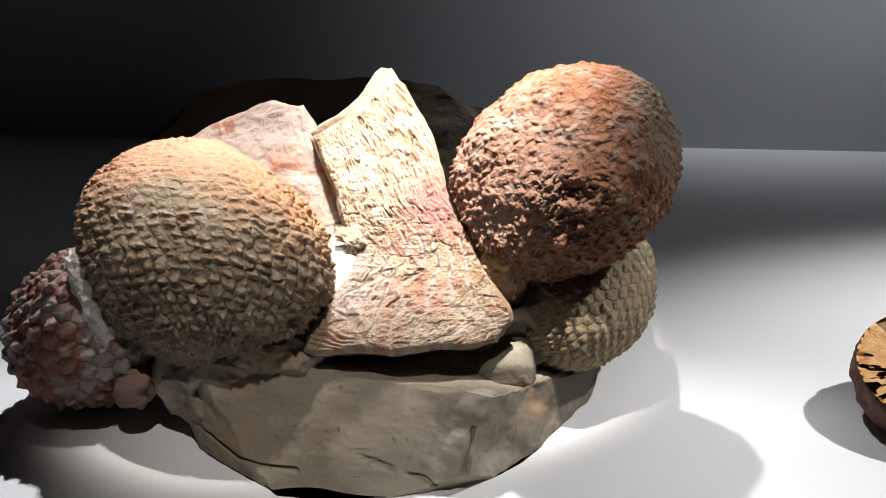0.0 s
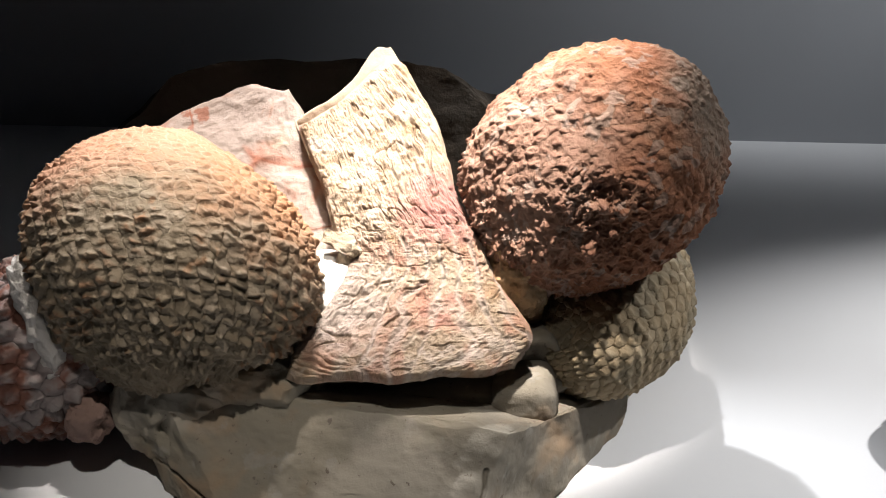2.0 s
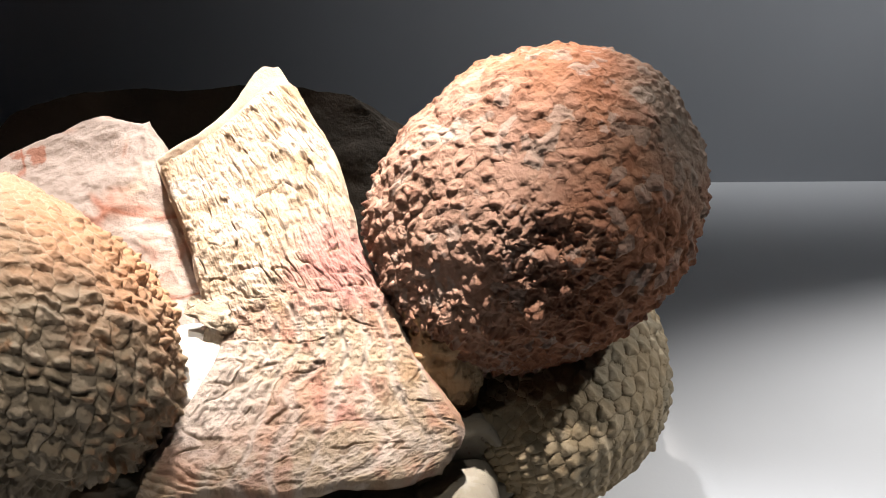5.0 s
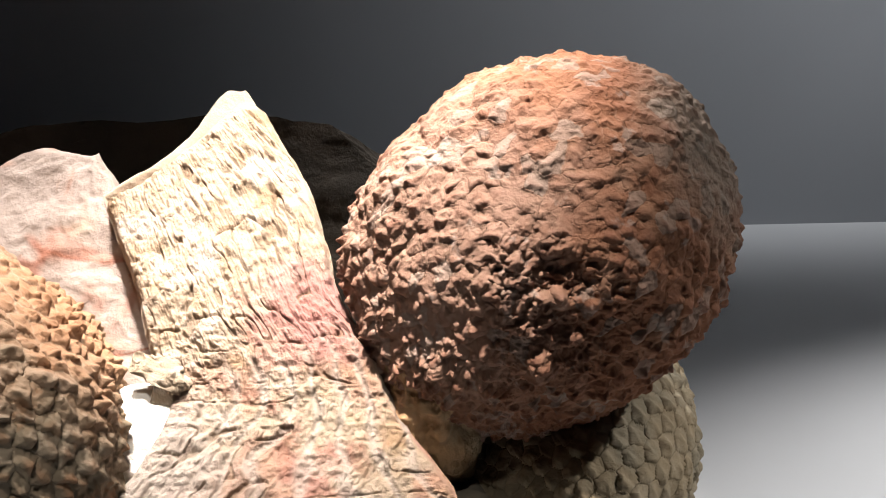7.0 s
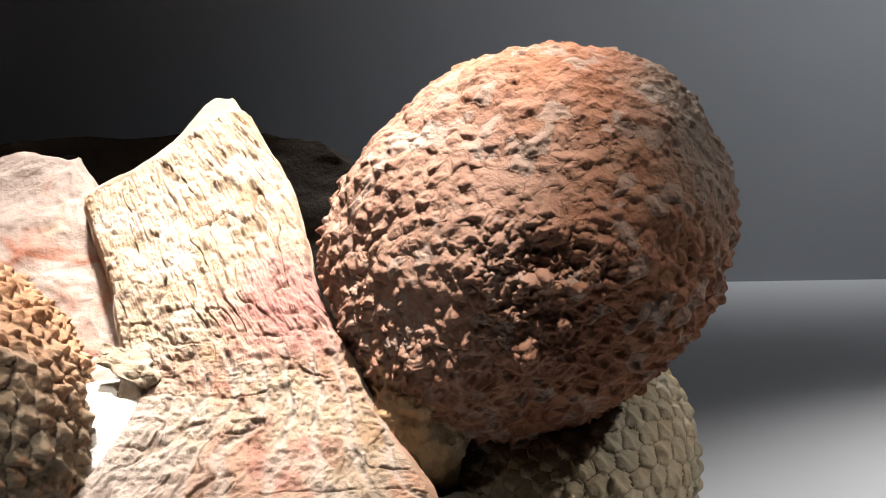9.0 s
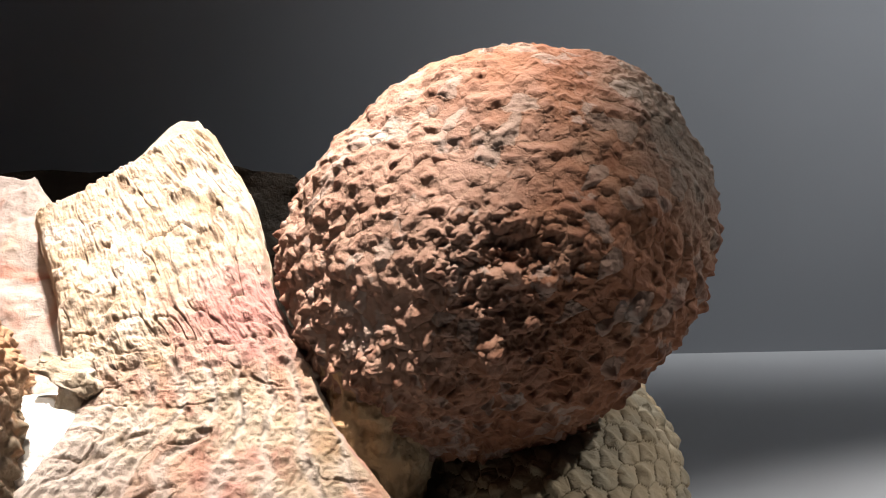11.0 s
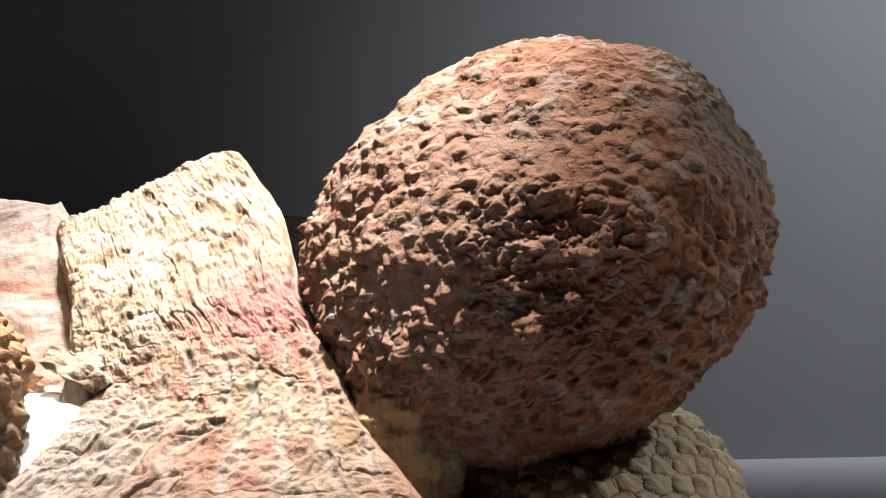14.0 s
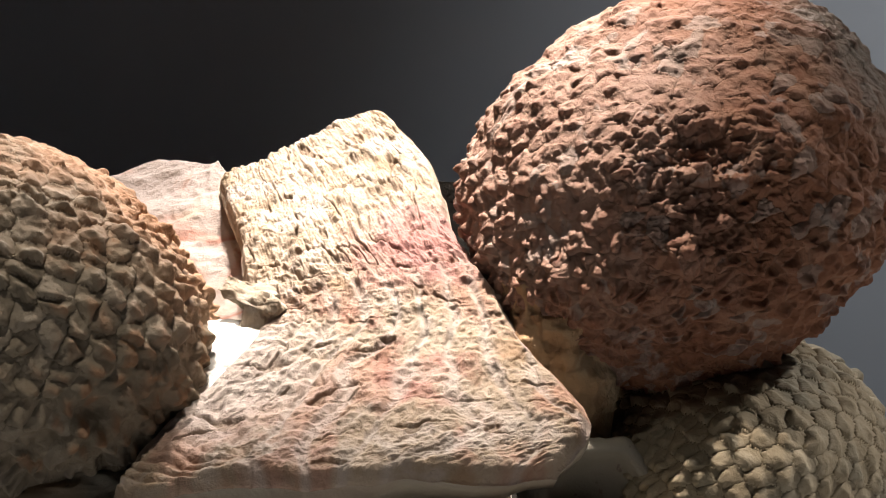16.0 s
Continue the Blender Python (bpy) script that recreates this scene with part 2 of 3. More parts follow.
def mesh_object(name, verts, faces, material, attrs=None):
    me = bpy.data.meshes.new(name)
    verts, faces = np.asarray(verts, np.float32), np.asarray(faces, np.int32)
    me.vertices.add(len(verts))
    me.vertices.foreach_set("co", verts.ravel())
    k = faces.shape[1]
    me.loops.add(faces.size)
    me.loops.foreach_set("vertex_index", faces.ravel())
    me.polygons.add(len(faces))
    me.polygons.foreach_set("loop_start", np.arange(0, faces.size, k, dtype=np.int32))
    me.polygons.foreach_set("use_smooth", np.ones(len(faces), bool))
    me.update(calc_edges=True)
    me.validate()
    for key, values in (attrs or {}).items():
        me.attributes.new(key, "FLOAT", "POINT").data.foreach_set("value", np.asarray(values, np.float32))
    me.materials.append(material)
    return new(name, me)


def child(ob, parent, label=""):
    ob.parent = parent
    return tagged(ob, label)


def ball(n):
    """Unit directions and quads of a sphere made of six n by n squares."""
    g = np.tan(np.linspace(-1, 1, n + 1) * np.pi / 4)
    u, v = np.meshgrid(g, g, indexing="ij")
    one = np.ones_like(u)
    pts, quads = [], []
    idx = np.arange((n + 1) ** 2).reshape(n + 1, n + 1)
    q = np.stack([idx[:-1, :-1], idx[1:, :-1], idx[1:, 1:], idx[:-1, 1:]], -1).reshape(-1, 4)
    for k, (a, b, c) in enumerate(((one, u, v), (-one, v, u), (v, one, u), (u, -one, v), (u, v, one), (v, u, -one))):
        pts.append(np.stack([a, b, c], -1).reshape(-1, 3))
        quads.append(q + k * (n + 1) ** 2)
    d = np.concatenate(pts)
    d /= np.linalg.norm(d, axis=1, keepdims=True)
    _, first, back = np.unique(np.round(d, 6), axis=0, return_index=True, return_inverse=True)
    return d[first], back.ravel()[np.concatenate(quads)]


def turn_of(rows):
    return np.array(rows, float)


def split_scales(parent, verts, normals, faces, who, chosen, attrs, material, deep=0.05):
    """Each chosen scale of a cone as a thick plate of its own under the cone."""
    owner = who[faces[:, 0]]
    order = np.argsort(owner, kind="stable")
    ranks = owner[order]
    for k in chosen:
        lo, hi = np.searchsorted(ranks, (k, k + 1))
        quads = faces[order[lo:hi]]
        if len(quads) < 12:
            continue
        used, flat_ids = np.unique(quads, return_inverse=True)
        quads = flat_ids.reshape(-1, 4)
        # rim edges belong to one quad only
        pairs = np.concatenate([quads[:, [a, (a + 1) % 4]] for a in range(4)])
        key = np.sort(pairs, axis=1)
        _, first, times = np.unique(key[:, 0] * 100000 + key[:, 1], return_index=True, return_counts=True)
        rim = pairs[first[times == 1]]
        ring, local = np.unique(rim, return_inverse=True)
        local = local.reshape(-1, 2) + len(used)
        skirt = np.stack([rim[:, 1], rim[:, 0], local[:, 0], local[:, 1]], -1)
        top = verts[used]
        low = top[ring] - normals[used][ring] * deep * DM
        ob = mesh_object("scale", np.concatenate([top, low]), np.concatenate([quads, skirt]), material,
                         {a: np.concatenate([v[used], v[used][ring]]) for a, v in attrs.items()})
        flags = np.ones(len(ob.data.polygons), bool)
        flags[len(quads):] = False
        ob.data.polygons.foreach_set("use_smooth", flags)
        ob.parent = parent


def cone(name, centre, axes, turn, pole, count, n, material, seed, relief=0.02, flat=0.6, umbo=0.5, keel=0.3, slant=0.0, dome=0.3, groove=0.3,
         rim=0.0, jitter=0.07, warped=0.02, rough=0.012, crumple=0.0, worn=(), crushed=(), pits=(), keep=0.35, plates=260, front=(0.05, -0.85, 0.5), close=0.35):
    """A fossil seed cone: an ellipsoid set with overlapping scales in rows and columns about its pole."""
    d, faces = ball(n)
    axes, turn, centre = np.array(axes), turn_of(turn), np.array(centre)
    pole = np.array(pole, float) / np.linalg.norm(pole)
    base = (d * axes) @ turn.T
    normal = (d / axes) @ turn.T
    normal /= np.linalg.norm(normal, axis=1, keepdims=True)
    helper = np.cross(pole, (0.3, 0.5, 0.8))
    helper /= np.linalg.norm(helper)
    third = np.cross(pole, helper)
    rows, per_row, shift = count
    cen, wide = [], []
    for k in range(rows):
        th = (k + 0.5) / rows * np.pi
        m = per_row if np.sin(th) > close else max(3, int(per_row * np.sin(th) / (close * 1.15)))
        ph = (np.arange(m) + k * shift) / m * 2 * np.pi
        cen.append(np.cos(th) * pole + np.sin(th) * (np.cos(ph)[:, None] * helper + np.sin(ph)[:, None] * third))
        wide += [2 * np.pi * np.sin(th) / m] * m
    cen, wide = np.concatenate(cen), np.array(wide)
    tall = np.pi / rows
    count = len(cen)
    rng = np.random.RandomState(seed)
    cen += rng.normal(0, jitter * tall, cen.shape)
    cen /= np.linalg.norm(cen, axis=1, keepdims=True)
    dirs = d @ turn.T
    probe = dirs + np.stack([fbm(dirs, 8.0, 3, seed + 50 + a) for a in range(3)], -1) * warped
    probe /= np.linalg.norm(probe, axis=1, keepdims=True)
    near, far, who = np.empty(len(d)), np.empty(len(d)), np.empty(len(d), int)
    for s in range(0, len(d), 20000):
        dots = (probe[s : s + 20000] @ cen.T).astype(np.float32)
        w = dots.argmax(1)
        r = np.arange(len(w))
        best = dots[r, w].copy()
        dots[r, w] = -2
        who[s : s + 20000], near[s : s + 20000], far[s : s + 20000] = w, best, dots.max(1)
    edge = (np.arccos(np.clip(far, -1, 1)) - np.arccos(np.clip(near, -1, 1))) / np.sqrt(tall * wide[who])
    c = cen[who]
    down = c * (c @ pole)[:, None] - pole
    down /= np.linalg.norm(down, axis=1, keepdims=True) + 1e-6
    v = ((probe - c) * down).sum(1) / tall
    u = ((probe - c) * np.cross(c, down)).sum(1) / wide[who]
    lift = rng.uniform(0.7, 1.25, count)[who]
    knob = rng.uniform(0.45, 1.4, count)[who]
    lean = rng.normal(0, 0.35, count)[who]
    high = rng.normal(0.14, 0.05, count)[who]
    dice = rng.uniform(0, 1, count)[who]
    coarse = fbm(base, 24, 3, seed + 61, 0.6)
    fine = ridged(base, 48, 3, seed + 62, 0.6)
    edge = edge + 0.03 * coarse
    seam = 1 - smooth(edge, 0.0, 0.12)
    side = u - slant * v
    horn = smooth(np.exp(-((side / 0.36) ** 2 + ((v - high) / 0.30) ** 2)), 0.1, 0.85)
    ridge = np.exp(-(((v - high - 0.06 * coarse) / 0.12) ** 2)) * (1 - smooth(np.abs(side), 0.2, 0.5))
    ramp = 0.35 + 0.85 * smooth(v, -0.55, 0.35) + lean * 0.4 * u
    body = 1 - (1 - np.clip(edge / (dome * (1 - 0.35 * smooth(v, -0.15, 0.3))), 0, 1)) ** 2.2
    strength = np.ones(len(d))
    for spot_at, radius, amount in worn:
        off = np.linalg.norm(base + centre - np.array(spot_at), axis=1) * (1 + 0.25 * fbm(base, 5, 2, seed + 41))
        strength = strength * (1 - amount * smooth(off, radius * 1.35, radius * 0.5))
    broken = np.zeros(len(d))
    for spot_at, radius, amount in crushed:
        off = np.linalg.norm(base + centre - np.array(spot_at), axis=1) * (1 + 0.25 * fbm(base, 5, 2, seed + 43))
        broken = broken + amount * smooth(off, radius * 1.35, radius * 0.5)
    h = relief * body * lift * (flat * ramp * (1 + 0.35 * coarse) * (keep + (1 - keep) * strength) + strength * (umbo * knob * horn * (1 + 0.5 * coarse) + keel * ridge))
    h -= relief * groove * seam * strength
    h += relief * rim * smooth(seam, 0.3, 0.9) * (1 - strength) * (0.8 + 0.9 * coarse)
    h += rough * (0.4 * fbm(base, 11, 3, seed, 0.6) + 0.22 * coarse * (0.4 + 0.6 * strength))
    # crumpled skin, folded across the scales where they are crushed
    folds = ridged(base * np.array((1.25, 0.9, 0.7)) + 0.03 * np.stack([coarse, coarse, coarse], -1), 17, 4, seed + 71, 0.62)
    h += crumple * (0.3 + 0.35 * fine * strength) * folds * 0.5 + broken * 0.0065 * (folds + 0.5 * fine)
    h += 0.02 * fbm(base, 3.0, 2, seed + 9)
    h -= np.percentile(h, 62)
    for place, radius, depth in pits:
        far_off = np.linalg.norm(base + centre - np.array(place), axis=1) * (1 + 0.35 * fbm(base, 14, 2, seed + 3))
        h -= depth * smooth(far_off, radius, radius * 0.35)
    verts = (centre + base + normal * h[:, None]) * DM
    attrs = {"seam": seam, "tip": np.clip(horn * knob * (0.8 + 0.5 * coarse) * (0.3 + 0.7 * strength), 0, 1), "dice": dice}
    front = np.array(front) / np.linalg.norm(front)
    chosen = np.argsort(-(cen @ front))[:plates]
    picked = np.zeros(count, bool)
    picked[chosen] = True
    # the core under the plates carries the scales that face away
    core_d, core_faces = ball(40)
    core = (centre + ((core_d * (axes - 0.05)) @ turn.T)) * DM
    rest = faces[~picked[who[faces[:, 0]]]]
    used, ids = np.unique(rest, return_inverse=True)
    pad = np.zeros(len(core))
    body_ob = mesh_object(name, np.concatenate([verts[used], core]), np.concatenate([ids.reshape(-1, 4), core_faces + len(used)]), material,
                          {a: np.concatenate([x[used], pad]) for a, x in attrs.items()})
    split_scales(body_ob, verts, normal, faces, who, chosen, attrs, material)
    return body_ob


def rock(name, centre, axes, n, material, seed, power=0.45, rough=0.05, facets=(), freq=2.2, floor=None, skew=None, ridge=0.5, pits=(), cracks=()):
    """A lump of rock: a rounded block, cut by flat breaks (normal, distance) and roughened."""
    d, faces = ball(n)
    p = np.sign(d) * np.abs(d) ** power
    p /= np.linalg.norm(p, axis=1, keepdims=True) ** 0.35
    base = p * np.array(axes)
    if skew is not None:
        base = base @ np.array(skew).T
    normal = base / np.linalg.norm(base, axis=1, keepdims=True)
    base += normal * (rough * (fbm(base, freq, 5, seed) + ridge * ridged(base, freq * 1.7, 4, seed + 4)))[:, None]
    for a, b, c, dist in facets:
        nn = np.array((a, b, c), float)
        nn /= np.linalg.norm(nn)
        over = base @ nn - dist - 0.5 * rough * fbm(base, freq * 2, 4, seed + 8)
        base -= nn * np.maximum(over, 0)[:, None] * 0.94
    verts = base + np.array(centre)
    for place, radius, depth in pits:
        off = np.linalg.norm((verts - np.array(place)) * np.array((0.6, 1, 1.2)), axis=1) * (1 + 0.4 * fbm(verts, 20, 2, seed + 31))
        verts += (np.array((0.0, 0.95, -0.1)) * depth) * smooth(off, radius, radius * 0.4)[:, None]
    for (x0, z0), (x1, z1) in cracks:
        run = np.array((x1 - x0, z1 - z0))
        q = np.stack([verts[:, 0] - x0, verts[:, 2] - z0], -1) + 0.012 * np.stack([fbm(verts, 9, 3, seed + 33), fbm(verts, 9, 3, seed + 34)], -1)
        along = np.clip((q @ run) / (run @ run), 0, 1)
        off = np.linalg.norm(q - along[:, None] * run, axis=1)
        verts[:, 1] += 0.016 * (1 - smooth(off, 0.003, 0.010)) * (verts[:, 1] < centre[1] - 0.2)
    if floor is not None:
        verts[:, 2] = np.maximum(verts[:, 2], floor)
    return mesh_object(name, verts * DM, faces, material)


def spline(points, s):
    """Smooth values along a run of control points, s from 0 to 1."""
    pts = np.array(points, float)
    k = np.linspace(0, 1, len(pts))
    x = np.clip(s, 0, 1) * (len(pts) - 1)
    i = np.clip(np.floor(x).astype(int), 0, len(pts) - 2)
    f = (x - i)[:, None]
    m = np.gradient(pts, axis=0)
    return (2 * f**3 - 3 * f**2 + 1) * pts[i] + (f**3 - 2 * f**2 + f) * m[i] + (-2 * f**3 + 3 * f**2) * pts[i + 1] + (f**3 - f**2) * m[i + 1]


def slab(name, left, right, nu, nv, thick, material, shape, seed, belly=0.0, edge=None, ragged=0.015, dip=0.0, jut=0.0):
    """A thick plate between two edge lines that run from its foot to its head; shape(points, s, w) gives the relief of its face."""
    s, w = np.linspace(0, 1, nu), np.linspace(0, 1, nv)
    S, W = np.meshgrid(s, w, indexing="ij")
    run = (S * (1 - 1.1 * dip * smooth(W, 0.9, 1.0)) * (1 - dip * np.sin(np.pi * np.minimum(W / 0.84, 1)) ** 1.3)).ravel()
    face = (spline(left, run) * (1 - W.ravel())[:, None] + spline(right, run) * W.ravel()[:, None]).reshape(nu, nv, 3)
    face[..., 1] -= jut * np.sin(np.pi * W) * (1 - smooth(S, 0.0, 0.35))
    tu, tv = np.gradient(face, axis=0), np.gradient(face, axis=1)
    nn = np.cross(tv, tu)
    nn /= np.linalg.norm(nn, axis=2, keepdims=True) + 1e-9
    nn *= np.sign((nn * np.array((0, -1.0, 0.6))).sum(2, keepdims=True))
    flat = face.reshape(-1, 3)
    relief, marks = shape(flat, S.ravel(), W.ravel())
    h = (relief + belly * (1 - (2 * W.ravel() - 1) ** 2)).reshape(nu, nv)
    # the rim is ragged and rolls over
    rim = np.minimum(np.minimum(S, 1 - S) * 1.0, np.minimum(W, 1 - W))
    roll = 1 - smooth(rim, 0.0, 0.03)
    out = face - face.mean(axis=(0, 1))
    out /= np.linalg.norm(out, axis=2, keepdims=True)
    face = face + out * (ragged * (1 - smooth(rim, 0.0, 0.12)) * fbm(flat, 7, 4, seed + 6).reshape(nu, nv))[..., None]
    front = face + nn * (h - 0.25 * thick * roll)[..., None]
    back = face - nn * (thick + 0.25 * thick * fbm(flat, 3, 3, seed + 2).reshape(nu, nv) * (1 - roll) - 0.3 * thick * roll)[..., None]
    back[..., 1] += 0.6 * jut * (1 - smooth(S, 0.0, 0.12))
    idx = np.arange(nu * nv).reshape(nu, nv)
    quad = lambda t: np.stack([t[:-1, :-1], t[1:, :-1], t[1:, 1:], t[:-1, 1:]], -1).reshape(-1, 4)
    faces = [quad(idx), quad(idx + nu * nv)[:, ::-1]]
    ring = np.concatenate([idx[0, :-1], idx[:-1, -1], idx[-1, :0:-1], idx[:0:-1, 0]])
    nxt = np.roll(ring, -1)
    faces.append(np.stack([ring, nxt, nxt + nu * nv, ring + nu * nv], -1))
    ob = mesh_object(name, np.concatenate([front.reshape(-1, 3), back.reshape(-1, 3)]) * DM, np.concatenate(faces), material, {k: np.concatenate([v, 0 * v]) for k, v in marks.items()})
    if edge:
        ob.data.materials.append(edge)
        ids = np.zeros(len(ob.data.polygons), np.int32)
        ids[(nu - 1) * (nv - 1) :] = 1
        ob.data.polygons.foreach_set("material_index", ids)
    bm = bmesh.new()
    bm.from_mesh(ob.data)
    bmesh.ops.recalc_face_normals(bm, faces=bm.faces)
    bm.to_mesh(ob.data)
    bm.free()
    return ob


def stalk(name, centre, axis, outer, inner, length, material, seed):
    """A short broken hollow stalk: a thick tube with a ragged mouth and a shallow floor inside."""
    axis = np.array(axis, float) / np.linalg.norm(axis)
    side = np.cross(axis, (0, 0, 1.0))
    side /= np.linalg.norm(side)
    up = np.cross(side, axis)
    ang = np.arange(72) / 72 * 2 * np.pi
    ring = np.cos(ang)[:, None] * side + np.sin(ang)[:, None] * up
    rows = [(outer * (0.95 + 0.05 * k / 6), -length + length * k / 6) for k in range(7)]
    rows += [((outer + inner) / 2, 0.012), (inner, 0.0), (inner * 0.92, -0.02), (inner * 0.7, -0.035), (inner * 0.4, -0.04), (inner * 0.05, -0.042)]
    pts = np.concatenate([np.array(centre) + ring * r + axis * z for r, z in rows])
    pts += (pts - np.array(centre)) * (0.22 * fbm(pts, 9, 4, seed))[:, None]
    idx = np.arange(len(rows) * 72).reshape(-1, 72)
    right = np.roll(idx, -1, axis=1)
    return mesh_object(name, pts * DM, np.stack([idx[:-1], right[:-1], right[1:], idx[1:]], -1).reshape(-1, 4), material)


def box(name, lo, hi, material, bevel=0.0):
    bm = bmesh.new()
    bmesh.ops.create_cube(bm, size=1.0)
    for v in bm.verts:
        v.co = [(a + b) / 2 + c * (b - a) for a, b, c in zip(lo, hi, v.co)]
    if bevel:
        bmesh.ops.bevel(bm, geom=list(bm.edges), offset=bevel, segments=2, affect="EDGES")
    me = bpy.data.meshes.new(name)
    bm.to_mesh(me)
    bm.free()
    me.materials.append(material)
    return new(name, me)


# ---- the showcase ----
tagged(box("floor", (-1.4, -0.6, -0.04), (1.6, 1.60, 0.0), FLOOR_PAINT), "matt white painted floor of the showcase", "floor", kind="structure")
tagged(box("wall_north", (-1.4, 0.715, 0.0), (1.6, 0.735, 0.535), WALL_PAINT), "plain grey painted back wall of the showcase", "wall", kind="structure")
tagged(box("wall_west", (-1.44, -0.6, 0.0), (-1.4, 1.64, 1.5), WALL_PAINT), "plain grey painted end wall of the showcase", "wall", kind="structure")
tagged(box("wall_east", (1.6, -0.6, 0.0), (1.64, 1.64, 1.5), WALL_PAINT), "plain grey painted end wall of the showcase", "wall", kind="structure")
tagged(box("wall_hall", (-1.4, 1.60, 0.0), (1.6, 1.64, 1.5), WALL_PAINT), "plain grey wall of the hall behind the showcase", "wall", kind="structure")
tagged(box("ceiling", (-1.44, -0.6, 1.5), (1.64, 1.64, 1.54), WALL_PAINT), "dark grey ceiling of the showcase", "ceiling", kind="structure")

# ---- the cluster of fossil cones ----
cluster = tagged(new("fossil_cone_cluster"), "petrified seed cones and bark in pale rock on white floor", "fossil")
cluster.location = (-0.06, 0.39, 0.0)
bpy.context.view_layer.update()


def into(ob, label=""):
    ob.parent = cluster
    ob.matrix_parent_inverse = cluster.matrix_world.inverted()
    return tagged(ob, label)


cluster.matrix_world = Matrix.Translation((-0.06, 0.39, 0.0))

into(cone("cone", (0.051, 4.236, 0.934), (0.281, 0.407, 0.474),
          ((0.13, 0.669, 0.732), (-0.926, -0.183, 0.332), (0.356, -0.721, 0.595)),
          (0.25, 0.70, 0.67), (32, 54, 0.5), 280, RED_CONE, 11, relief=0.0115, flat=0.33, umbo=0.50, keel=0.25, dome=0.75, groove=0.15, jitter=0.16, warped=0.034,
          rough=0.018, crumple=0.008, keep=0.35, rim=0.3, plates=300,
          pits=(((0.045, 3.95, 0.97), 0.055, 0.018), ((0.115, 3.96, 0.955), 0.07, 0.022), ((0.105, 3.95, 0.865), 0.05, 0.016), ((0.07, 3.95, 0.91), 0.028, -0.03), ((0.03, 3.93, 0.77), 0.05, -0.03), ((-0.185, 3.97, 0.75), 0.035, -0.025)),
          worn=(((0.08, 4.15, 1.34), 0.50, 0.72),),
          crushed=(((0.06, 3.93, 0.90), 0.17, 1.0),)),
     "rust red petrified cone with worn scales")
into(cone("cone", (-1.387, 3.999, 0.632), (0.436, 0.595, 0.476),
          ((0.515, -0.831, -0.21), (0.773, 0.556, -0.306), (0.371, -0.005, 0.929)),
          (-0.05, 0.75, 0.66), (36, 57, 0.2), 260, GREY_CONE, 23, relief=0.0125, flat=0.5, umbo=0.5, keel=0.3, slant=0.6, dome=0.6, groove=0.12, jitter=0.11, warped=0.027,
          rough=0.014, crumple=0.008, keep=0.4, rim=0.5, plates=300,
          pits=(((-1.02, 3.72, 0.25), 0.36, 0.06),), worn=(((-1.38, 4.00, 1.16), 0.48, 0.75), ((-1.36, 3.66, 0.26), 0.22, 0.45))),
     "grey and ochre petrified cone with shingled scales")
into(cone("cone", (0.112, 4.483, 0.320), (0.62, 0.290, 0.338),
          ((0.047, -0.228, 0.972), (0.996, 0.079, -0.03), (-0.07, 0.97, 0.231)),
          (0.6, 0.8, 0.1), (26, 38, 0.5), 160, OLIVE_CONE, 31, relief=0.0085, flat=0.5, umbo=0.4, keel=0.3, groove=0.1, dome=0.45, rough=0.006, jitter=0.08, warped=0.014, plates=260),
     "olive grey petrified cone")
into(cone("cone", (-1.86, 3.935, 0.318), (0.336, 0.36, 0.311),
          ((-0.776, -0.591, 0.218), (0.468, -0.772, -0.429), (0.422, -0.232, 0.876)),
          (-0.6, 0.2, 0.8), (17, 26, 0.5), 130, DARK_RED_CONE, 47, relief=0.0125, flat=0.5, umbo=0.65, groove=0.2, dome=0.6, rough=0.012, jitter=0.1, plates=160),
     "dark red and white petrified cone with knobbly scales")


KNOBS = (((-0.66, 4.42, 1.01), 0.055, 0.022), ((-0.66, 4.42, 1.01), 0.028, -0.012), ((-0.68, 4.20, 0.835), 0.042, -0.010), ((-0.68, 4.20, 0.835), 0.026, 0.026),
         ((-0.35, 3.98, 0.62), 0.012, -0.03), ((-0.62, 4.30, 0.95), 0.04, -0.010), ((-0.78, 4.12, 0.80), 0.05, -0.012))


